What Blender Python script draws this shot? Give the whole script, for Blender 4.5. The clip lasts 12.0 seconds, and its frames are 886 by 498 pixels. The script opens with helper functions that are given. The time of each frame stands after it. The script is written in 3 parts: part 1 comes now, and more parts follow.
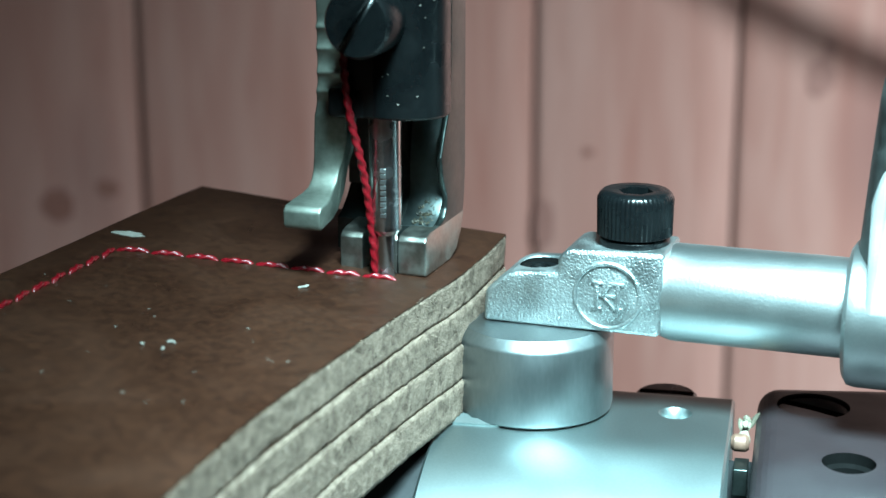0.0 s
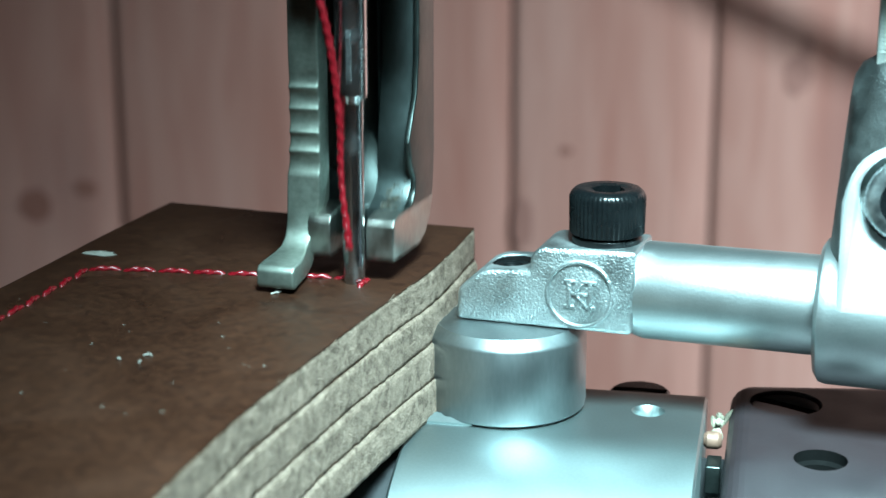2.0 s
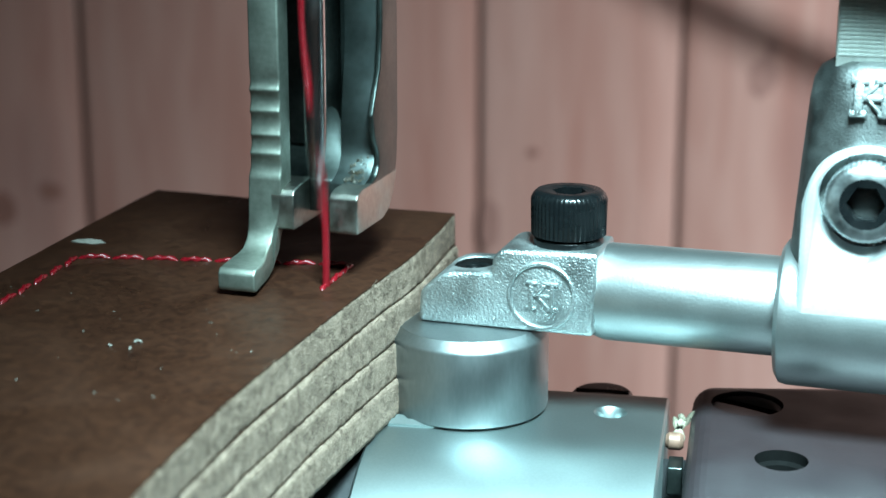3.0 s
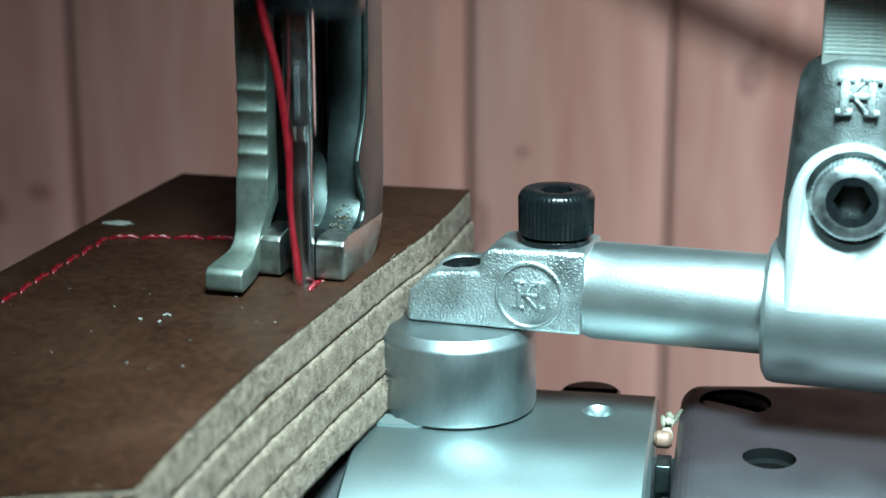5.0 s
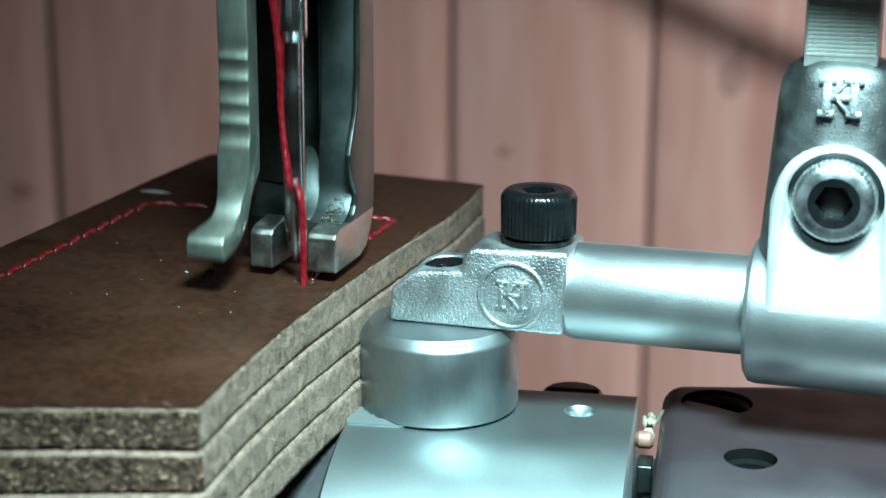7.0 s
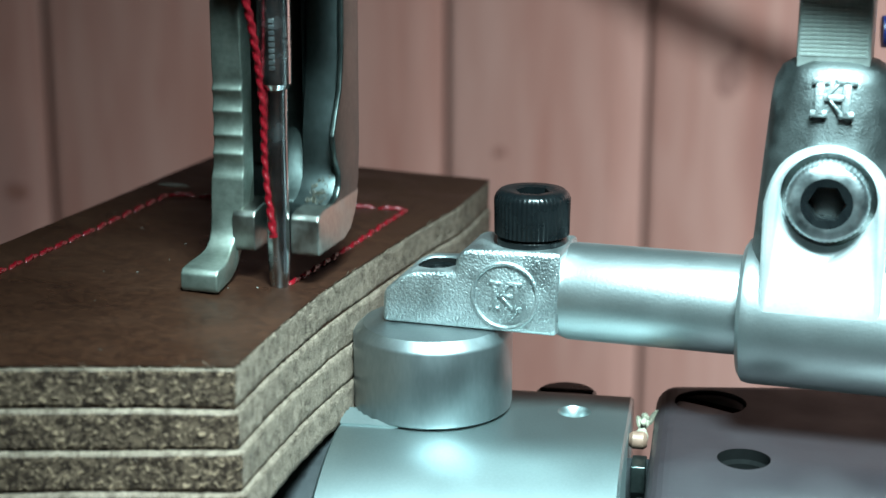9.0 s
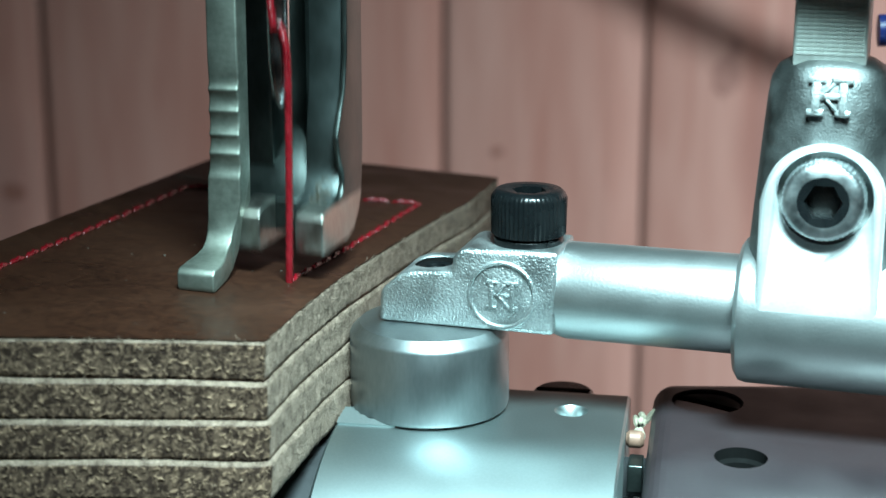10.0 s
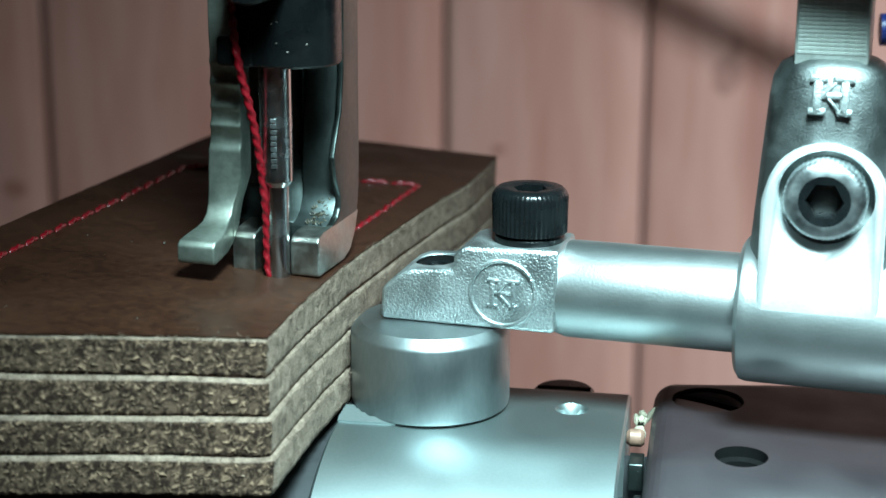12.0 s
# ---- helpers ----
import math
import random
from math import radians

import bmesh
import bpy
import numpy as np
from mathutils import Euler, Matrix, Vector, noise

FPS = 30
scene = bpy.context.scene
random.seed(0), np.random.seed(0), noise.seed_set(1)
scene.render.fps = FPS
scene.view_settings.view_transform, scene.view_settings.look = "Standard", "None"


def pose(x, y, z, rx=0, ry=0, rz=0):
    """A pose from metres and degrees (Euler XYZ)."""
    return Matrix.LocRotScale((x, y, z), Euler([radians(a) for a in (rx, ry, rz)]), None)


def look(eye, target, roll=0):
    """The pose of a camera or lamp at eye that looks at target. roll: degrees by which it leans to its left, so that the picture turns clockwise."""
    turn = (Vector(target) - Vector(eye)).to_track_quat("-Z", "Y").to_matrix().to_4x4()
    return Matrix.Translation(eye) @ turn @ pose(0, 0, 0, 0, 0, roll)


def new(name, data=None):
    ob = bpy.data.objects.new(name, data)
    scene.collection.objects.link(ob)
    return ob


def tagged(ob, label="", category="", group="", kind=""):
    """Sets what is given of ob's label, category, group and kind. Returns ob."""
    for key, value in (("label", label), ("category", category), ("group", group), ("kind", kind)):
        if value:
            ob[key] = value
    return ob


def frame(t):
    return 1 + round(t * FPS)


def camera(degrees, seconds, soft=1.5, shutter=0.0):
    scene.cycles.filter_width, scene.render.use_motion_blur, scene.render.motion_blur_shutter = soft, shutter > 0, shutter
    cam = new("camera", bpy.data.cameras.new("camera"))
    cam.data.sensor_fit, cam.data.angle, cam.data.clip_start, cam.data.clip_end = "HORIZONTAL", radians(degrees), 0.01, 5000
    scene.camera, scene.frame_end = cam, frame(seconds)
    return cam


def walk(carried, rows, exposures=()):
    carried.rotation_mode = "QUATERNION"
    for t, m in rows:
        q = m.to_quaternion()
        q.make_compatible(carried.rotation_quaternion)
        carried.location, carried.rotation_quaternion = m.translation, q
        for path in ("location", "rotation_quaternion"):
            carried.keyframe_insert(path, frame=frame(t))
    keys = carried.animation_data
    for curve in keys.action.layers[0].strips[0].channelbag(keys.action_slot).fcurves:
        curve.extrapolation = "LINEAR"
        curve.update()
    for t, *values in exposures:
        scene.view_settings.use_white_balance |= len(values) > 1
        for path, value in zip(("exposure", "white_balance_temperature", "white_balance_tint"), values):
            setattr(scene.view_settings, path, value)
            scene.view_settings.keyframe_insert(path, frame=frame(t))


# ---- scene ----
cam = camera(29.3, 12.0, soft=1.5, shutter=0.5)
cam.data.dof.use_dof, cam.data.dof.focus_distance, cam.data.dof.aperture_fstop = True, 0.187, 30.0
walk(cam, [
    (0, pose(0.06524, -0.16678, 0.05066, 75.00, -0.00, 19.50)),
    (0.5, pose(0.06455, -0.16702, 0.05066, 74.96, -0.20, 19.48)),
    (1, pose(0.06525, -0.16677, 0.05066, 75.01, 0.05, 19.46)),
    (1.5, pose(0.06558, -0.16666, 0.05066, 75.00, 0.11, 19.37)),
    (2, pose(0.06617, -0.16645, 0.05066, 74.96, 0.06, 18.83)),
    (2.5, pose(0.06647, -0.16634, 0.05066, 75.03, 0.05, 18.22)),
    (3, pose(0.06692, -0.16618, 0.05066, 75.03, -0.06, 17.78)),
    (5, pose(0.06733, -0.16604, 0.05066, 75.01, 0.09, 17.44)),
    (5.5, pose(0.06715, -0.16610, 0.05066, 75.02, -0.06, 17.27)),
    (6, pose(0.06729, -0.16605, 0.05066, 74.98, -0.07, 17.18)),
    (6.5, pose(0.06749, -0.16598, 0.05066, 74.98, -0.09, 16.96)),
    (7, pose(0.06721, -0.16608, 0.05066, 75.01, -0.23, 16.87)),
    (9, pose(0.06759, -0.16595, 0.05066, 75.03, -0.20, 16.76)),
    (9.5, pose(0.06744, -0.16600, 0.05066, 75.05, -0.31, 16.68)),
    (10, pose(0.06770, -0.16591, 0.05066, 75.01, -0.12, 16.66)),
    (10.5, pose(0.06753, -0.16597, 0.05066, 74.94, -0.35, 16.68)),
    (11, pose(0.06760, -0.16594, 0.05066, 74.92, -0.32, 16.73)),
    (11.5, pose(0.06763, -0.16593, 0.05066, 74.94, -0.28, 16.72)),
    (12, pose(0.06763, -0.16593, 0.05066, 74.94, -0.28, 16.72)),
], exposures=[(0, 0.30, 6200, 7), (1.5, 0.27, 6250, 7.5), (3, 0.13, 6350, 9), (6, 0.02, 6450, 10), (12, -0.04, 6600, 12)])

# ---- light ----
world = bpy.data.worlds.new("room_air")
world.use_nodes = True
world.node_tree.nodes["Background"].inputs[0].default_value = (0.9, 0.95, 1.0, 1)
world.node_tree.nodes["Background"].inputs[1].default_value = 0.02
scene.world = world


def area_lamp(name, eye, target, size, watts, colour):
    data = bpy.data.lights.new(name, "AREA")
    data.shape, data.size, data.energy, data.color = "DISK", size, watts, colour
    ob = new(name, data)
    ob.matrix_world = look(eye, target)
    return ob


work_lamp = area_lamp("work_lamp", (0.086, -0.112, 0.19), (0.058, -0.031, 0.0), 0.08, 0.57, (0.60, 0.95, 1.0))
work_lamp.data.spread = radians(47)
ROOM_LAMP = Vector((0.86, 0.13, 0.43))
room_lamp = area_lamp("room_lamp", ROOM_LAMP, (0.31, 0.51, -0.05), 0.08, 2.7, (1.0, 0.94, 0.95))
room_lamp.data.spread = radians(56)

# ---- materials ----
MM = 0.001


def material(name, colour, dark=None, rough=0.5, metal=0.0, grain=900.0, bump=0.0, patch=120.0, stretch=(1, 1, 1),
             rough_var=0.1, detail=6.0, contrast=(0.3, 0.7), spec=0.5, distort=0.0, by_object=0.0, bump_size=0.0002, worms=False):
    """Two scales of variation (grain and patch, in cycles per metre) in colour, gloss and relief."""
    m = bpy.data.materials.new(name)
    m.use_nodes = True
    nodes, links = m.node_tree.nodes, m.node_tree.links
    bsdf = nodes["Principled BSDF"]
    dark = dark or tuple(c * 0.6 for c in colour)
    coords = nodes.new("ShaderNodeTexCoord")
    mapping = nodes.new("ShaderNodeMapping")
    mapping.inputs["Scale"].default_value = stretch
    links.new(coords.outputs["Object"], mapping.inputs["Vector"])
    fine, broad = nodes.new("ShaderNodeTexNoise"), nodes.new("ShaderNodeTexNoise")
    for node, scale in ((fine, grain), (broad, patch)):
        node.inputs["Scale"].default_value = scale
        node.inputs["Detail"].default_value = detail
        node.inputs["Distortion"].default_value = distort
        links.new(mapping.outputs["Vector"], node.inputs["Vector"])
    if worms:
        fine.noise_type = "RIDGED_MULTIFRACTAL"
        fine.inputs["Scale"].default_value = grain * 0.5
        fine.inputs["Lacunarity"].default_value = 2.3
    blend = nodes.new("ShaderNodeMath")
    blend.operation = "MULTIPLY_ADD"
    blend.inputs[1].default_value = 0.55
    scaled = nodes.new("ShaderNodeMath")
    scaled.operation = "MULTIPLY"
    scaled.inputs[1].default_value = 0.45
    links.new(broad.outputs["Fac"], scaled.inputs[0])
    links.new(fine.outputs["Fac"], blend.inputs[0])
    links.new(scaled.outputs[0], blend.inputs[2])
    value = blend.outputs[0]
    if by_object:
        info = nodes.new("ShaderNodeObjectInfo")
        shift = nodes.new("ShaderNodeMath")
        shift.operation = "MULTIPLY_ADD"
        shift.inputs[1].default_value = by_object
        links.new(info.outputs["Random"], shift.inputs[0])
        links.new(value, shift.inputs[2])
        value = shift.outputs[0]
    ramp = nodes.new("ShaderNodeValToRGB")
    ramp.color_ramp.elements[0].position, ramp.color_ramp.elements[1].position = contrast
    ramp.color_ramp.elements[0].color, ramp.color_ramp.elements[1].color = (*dark, 1), (*colour, 1)
    links.new(value, ramp.inputs["Fac"])
    links.new(ramp.outputs["Color"], bsdf.inputs["Base Color"])
    gloss = nodes.new("ShaderNodeMapRange")
    gloss.inputs["To Min"].default_value, gloss.inputs["To Max"].default_value = max(0.03, rough - rough_var), min(1, rough + rough_var)
    gloss.inputs["From Min"].default_value, gloss.inputs["From Max"].default_value = 0.3, 0.7
    links.new(broad.outputs["Fac"], gloss.inputs["Value"])
    links.new(gloss.outputs["Result"], bsdf.inputs["Roughness"])
    bsdf.inputs["Metallic"].default_value = metal
    bsdf.inputs["Specular IOR Level"].default_value = spec
    if bump:
        relief = nodes.new("ShaderNodeBump")
        relief.inputs["Strength"].default_value = bump
        relief.inputs["Distance"].default_value = bump_size
        links.new(fine.outputs["Fac"], relief.inputs["Height"])
        links.new(relief.outputs["Normal"], bsdf.inputs["Normal"])
    return m


LEATHER = material("leather", (0.0385, 0.0145, 0.0078), (0.0115, 0.0048, 0.0033), rough=0.37, spec=0.18, grain=900, patch=70, bump=0.2, contrast=(0.32, 0.70), rough_var=0.16, bump_size=0.00006, distort=0.8)
# cut edges: coarse dark front; finer rim tone, paler for light on the right
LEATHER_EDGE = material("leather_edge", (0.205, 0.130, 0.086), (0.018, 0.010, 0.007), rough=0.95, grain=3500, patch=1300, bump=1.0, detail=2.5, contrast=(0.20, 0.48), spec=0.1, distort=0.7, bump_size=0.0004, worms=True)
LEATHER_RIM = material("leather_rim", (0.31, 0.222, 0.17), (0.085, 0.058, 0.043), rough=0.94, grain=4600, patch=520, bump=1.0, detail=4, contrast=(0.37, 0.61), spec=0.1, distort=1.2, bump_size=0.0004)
THREAD = material("red_thread", (0.22, 0.004, 0.010), (0.085, 0.002, 0.004), rough=0.30, grain=3000, patch=500, bump=0.4)
CHALK = material("chalk", (0.30, 0.28, 0.25), (0.10, 0.085, 0.07), rough=0.95, grain=3000, patch=800, bump=0.4)
CAST = material("cast_steel", (0.43, 0.465, 0.465), (0.30, 0.33, 0.33), rough=0.46, metal=1.0, grain=4200, patch=300, bump=0.9, detail=1.5, bump_size=0.00014)
# one casting in two tones: upright darkened for shade, boss lightened for lamplight
CAST_SHADED = material("shaded_cast_steel", (0.24, 0.26, 0.257), (0.18, 0.197, 0.194), rough=0.47, metal=1.0, grain=4600, patch=300, bump=0.7, detail=2, bump_size=0.00009)
BOSS = material("lit_blasted_steel", (0.82, 0.85, 0.85), (0.70, 0.74, 0.74), rough=0.58, metal=1.0, grain=2200, patch=120, bump=0.2, bump_size=0.00008, rough_var=0.05)
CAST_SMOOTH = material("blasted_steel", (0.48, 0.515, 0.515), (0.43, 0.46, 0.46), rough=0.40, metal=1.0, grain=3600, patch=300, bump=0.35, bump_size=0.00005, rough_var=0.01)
BAR = material("milled_bar_steel", (0.66, 0.70, 0.66), (0.42, 0.45, 0.42), rough=0.55, metal=0.6, grain=1500, patch=200, bump=0.1, bump_size=0.00005)
KNOT = material("wood_knot", (0.37, 0.235, 0.195), (0.27, 0.165, 0.135), rough=0.6, grain=300, patch=60)
KNOT_PALE = material("pale_wood_knot", (0.41, 0.29, 0.255), (0.33, 0.225, 0.195), rough=0.6, grain=300, patch=60)
TURNED = material("turned_steel", (0.27, 0.295, 0.30), (0.215, 0.24, 0.245), rough=0.40, metal=1.0, grain=1400, patch=150, stretch=(1.6, 1.6, 0.5), bump=0.05, bump_size=0.00003, rough_var=0.04)
PLATE = material("plate_steel", (0.275, 0.32, 0.32), (0.24, 0.28, 0.28), rough=0.43, metal=1.0, grain=3500, patch=60, bump=0.06, rough_var=0.03, bump_size=0.00003)
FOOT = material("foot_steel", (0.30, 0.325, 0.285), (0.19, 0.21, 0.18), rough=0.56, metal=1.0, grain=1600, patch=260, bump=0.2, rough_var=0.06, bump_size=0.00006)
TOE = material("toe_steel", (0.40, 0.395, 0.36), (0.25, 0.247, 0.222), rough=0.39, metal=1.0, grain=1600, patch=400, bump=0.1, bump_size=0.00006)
# next two: foot steel darkened to carry the shade above and behind the toes
FOOT_DARK = material("shaded_polished_steel", (0.095, 0.113, 0.108), (0.055, 0.068, 0.064), rough=0.38, metal=1.0, grain=1600, patch=160, bump=0.08, rough_var=0.08, bump_size=0.00005)
PANEL = material("shaded_hollow_steel", (0.105, 0.127, 0.125), (0.075, 0.092, 0.09), rough=0.48, metal=1.0, grain=1400, patch=300, bump=0.12, rough_var=0.06, bump_size=0.00006)
NEEDLE = material("needle_chrome", (0.56, 0.57, 0.58), (0.42, 0.42, 0.42), rough=0.24, metal=1.0, grain=1500, patch=300)
SCREW_STEEL = material("screw_steel", (0.58, 0.62, 0.62), (0.27, 0.30, 0.31), rough=0.42, metal=1.0, grain=1500, patch=400, bump=0.3, bump_size=0.0001)
BLACK = material("black_oxide", (0.0045, 0.0058, 0.0062), (0.0025, 0.003, 0.0035), rough=0.30, metal=0.0, spec=0.3, grain=1800, patch=300, bump=0.25, bump_size=0.0001)
COVER = material("dark_cover_paint", (0.0165, 0.012, 0.0138), (0.0105, 0.008, 0.0092), rough=0.42, spec=0.4, grain=2500, patch=110, bump=0.12, bump_size=0.00006)
# near-black colour stands in for the shade inside holes and slots
HOLE = material("shaded_hole", (0.0035, 0.0035, 0.0035), rough=0.9, spec=0.05, grain=2000, patch=300)
DARK_IRON = material("dark_iron", (0.035, 0.036, 0.038), rough=0.5, metal=0.3, grain=900, patch=60, bump=0.2)
BRASS = material("brass", (0.22, 0.12, 0.085), (0.09, 0.05, 0.035), rough=0.6, metal=0.4, grain=1200, patch=500)
LINT = material("lint", (0.27, 0.24, 0.18), (0.12, 0.10, 0.07), rough=1.0, grain=4000, patch=900, bump=0.5)
CRUMB = material("oily_crumbs", (0.075, 0.06, 0.035), (0.010, 0.010, 0.008), rough=0.5, grain=3000, patch=900, contrast=(0.4, 0.6))
ROD_PAINT = material("brown_rod", (0.44, 0.30, 0.255), rough=0.6, grain=600, patch=60)
BLUE = material("blue_plastic", (0.02, 0.04, 0.22), rough=0.4, grain=500, patch=50)
PLASTER = material("plaster", (0.62, 0.55, 0.50), (0.5, 0.44, 0.4), rough=0.9, grain=60, patch=6, bump=0.2, bump_size=0.002)
BENCH = material("bench_wood", (0.22, 0.13, 0.08), (0.12, 0.07, 0.04), rough=0.6, grain=60, patch=10, stretch=(0.2, 3, 3))


def wood():
    """Pinkish softwood boards: long vertical grain, a few knots, each board a little different."""
    m = bpy.data.materials.new("softwood_board")
    m.use_nodes = True
    nodes, links = m.node_tree.nodes, m.node_tree.links
    bsdf = nodes["Principled BSDF"]
    coords, info = nodes.new("ShaderNodeTexCoord"), nodes.new("ShaderNodeObjectInfo")
    offset = nodes.new("ShaderNodeVectorMath")
    offset.operation = "MULTIPLY_ADD"
    spread = nodes.new("ShaderNodeCombineXYZ")
    links.new(info.outputs["Random"], spread.inputs[0])
    links.new(info.outputs["Random"], spread.inputs[2])
    offset.inputs[1].default_value = (3.0, 3.0, 7.0)
    links.new(spread.outputs[0], offset.inputs[0])
    links.new(coords.outputs["Object"], offset.inputs[2])
    mapping = nodes.new("ShaderNodeMapping")
    mapping.inputs["Scale"].default_value = (1, 1, 0.10)
    links.new(offset.outputs[0], mapping.inputs["Vector"])
    grain, broad, knots = nodes.new("ShaderNodeTexNoise"), nodes.new("ShaderNodeTexNoise"), nodes.new("ShaderNodeTexVoronoi")
    for node, scale in ((grain, 130.0), (broad, 26.0)):
        node.inputs["Scale"].default_value = scale
        node.inputs["Distortion"].default_value = 0.8
        links.new(mapping.outputs["Vector"], node.inputs["Vector"])
    squash = nodes.new("ShaderNodeMapping")
    squash.inputs["Scale"].default_value = (1, 1, 0.55)
    links.new(offset.outputs[0], squash.inputs["Vector"])
    knots.inputs["Scale"].default_value = 11.0
    links.new(squash.outputs["Vector"], knots.inputs["Vector"])
    ramp = nodes.new("ShaderNodeValToRGB")
    ramp.color_ramp.elements[0].position, ramp.color_ramp.elements[1].position = 0.37, 0.63
    ramp.color_ramp.elements[0].color, ramp.color_ramp.elements[1].color = (0.44, 0.275, 0.23, 1), (0.55, 0.42, 0.37, 1)
    half = nodes.new("ShaderNodeMath")
    half.operation = "MULTIPLY_ADD"
    half.inputs[1].default_value = 0.4
    low = nodes.new("ShaderNodeMath")
    low.operation = "MULTIPLY"
    low.inputs[1].default_value = 0.6
    links.new(broad.outputs["Fac"], low.inputs[0])
    links.new(grain.outputs["Fac"], half.inputs[0])
    links.new(low.outputs[0], half.inputs[2])
    links.new(half.outputs[0], ramp.inputs["Fac"])
    knot_mask = nodes.new("ShaderNodeMapRange")
    knot_mask.inputs["From Min"].default_value, knot_mask.inputs["From Max"].default_value = 0.10, 0.30
    knot_mask.inputs["To Min"].default_value, knot_mask.inputs["To Max"].default_value = 0.75, 0.0
    links.new(knots.outputs["Distance"], knot_mask.inputs["Value"])
    mix = nodes.new("ShaderNodeMix")
    mix.data_type = "RGBA"
    mix.inputs["B"].default_value = (1, 1, 1, 1)
    for socket in mix.inputs:
        if socket.type == "RGBA" and socket.name == "B":
            socket.default_value = (0.28, 0.185, 0.17, 1)
    links.new(knot_mask.outputs["Result"], mix.inputs[0])
    colour_in = [s for s in mix.inputs if s.type == "RGBA" and s.name == "A"][0]
    colour_out = [s for s in mix.outputs if s.type == "RGBA"][0]
    links.new(ramp.outputs["Color"], colour_in)
    links.new(colour_out, bsdf.inputs["Base Color"])
    bsdf.inputs["Roughness"].default_value = 0.55
    relief = nodes.new("ShaderNodeBump")
    relief.inputs["Strength"].default_value, relief.inputs["Distance"].default_value = 0.3, 0.0006
    links.new(grain.outputs["Fac"], relief.inputs["Height"])
    links.new(relief.outputs["Normal"], bsdf.inputs["Normal"])
    return m


WOOD = wood()

# ---- mesh helpers (lengths in millimetres, scaled to metres when linked) ----


def thing(name, label, category, group="", at=None):
    ob = tagged(new(name), label, category, group)
    ob.empty_display_size = 0.01
    if at is not None:
        ob.matrix_world = at
    return ob


def finish(bm, mat, smooth=True, angle=35.0, to_m=True):
    if to_m:
        bmesh.ops.scale(bm, vec=(MM, MM, MM), verts=bm.verts)
    bmesh.ops.recalc_face_normals(bm, faces=bm.faces)
    for f in bm.faces:
        f.smooth = smooth
    for e in bm.edges:
        if len(e.link_faces) == 2 and e.calc_face_angle(0) > radians(angle):
            e.smooth = False
    me = bpy.data.meshes.new("mesh")
    bm.to_mesh(me)
    bm.free()
    me.materials.append(mat)
    return me


def part(name, bm, mat, parent=None, label="", smooth=True, angle=35.0):
    ob = new(name, finish(bm, mat, smooth, angle) if isinstance(bm, bmesh.types.BMesh) else bm)
    ob.data.name = name
    ob.parent = parent
    return tagged(ob, label)


def prism(pts, lo, hi, axis="y", bevel=0.0, seg=3, bm=None, angle=20.0):
    """A polygon pushed along an axis. pts: (x, z) for y, (y, z) for x, (x, y) for z."""
    bm = bm or bmesh.new()
    place = {"y": lambda a, b, c: (a, c, b), "x": lambda a, b, c: (c, a, b), "z": lambda a, b, c: (a, b, c)}[axis]
    low = [bm.verts.new(place(a, b, lo)) for a, b in pts]
    high = [bm.verts.new(place(a, b, hi)) for a, b in pts]
    faces = [bm.faces.new(low), bm.faces.new(high[::-1])]
    for i in range(len(pts)):
        j = (i + 1) % len(pts)
        faces.append(bm.faces.new((low[i], high[i], high[j], low[j])))
    bmesh.ops.recalc_face_normals(bm, faces=faces)
    if bevel:
        edges = {e for f in faces for e in f.edges if len(e.link_faces) == 2 and e.calc_face_angle(0) > radians(angle)}
        bmesh.ops.bevel(bm, geom=list(edges), offset=bevel, segments=seg, profile=0.5, affect="EDGES", clamp_overlap=True)
    return bm


def box(x0, x1, y0, y1, z0, z1, bevel=0.0, seg=3, bm=None):
    return prism([(x0, z0), (x1, z0), (x1, z1), (x0, z1)], y0, y1, "y", bevel, seg, bm)


def revolve(profile, n=48, m=None, radius=None, bm=None):
    """Turns (r, z) points round z. radius(ring, angle): a factor on the radius."""
    bm = bm or bmesh.new()
    m = m or Matrix()
    rings = []
    for k, (r, z) in enumerate(profile):
        if r < 1e-6:
            rings.append([bm.verts.new(m @ Vector((0, 0, z)))])
            continue
        ring = []
        for i in range(n):
            a = 2 * math.pi * i / n
            f = radius(k, a) if radius else 1.0
            ring.append(bm.verts.new(m @ Vector((r * f * math.cos(a), r * f * math.sin(a), z))))
        rings.append(ring)
    for a, b in zip(rings, rings[1:]):
        for i in range(n):
            j = (i + 1) % n
            if len(a) == 1 and len(b) == 1:
                continue
            if len(a) == 1:
                bm.faces.new((a[0], b[i], b[j]))
            elif len(b) == 1:
                bm.faces.new((a[i], b[0], a[j]))
            else:
                bm.faces.new((a[i], b[i], b[j], a[j]))
    return bm


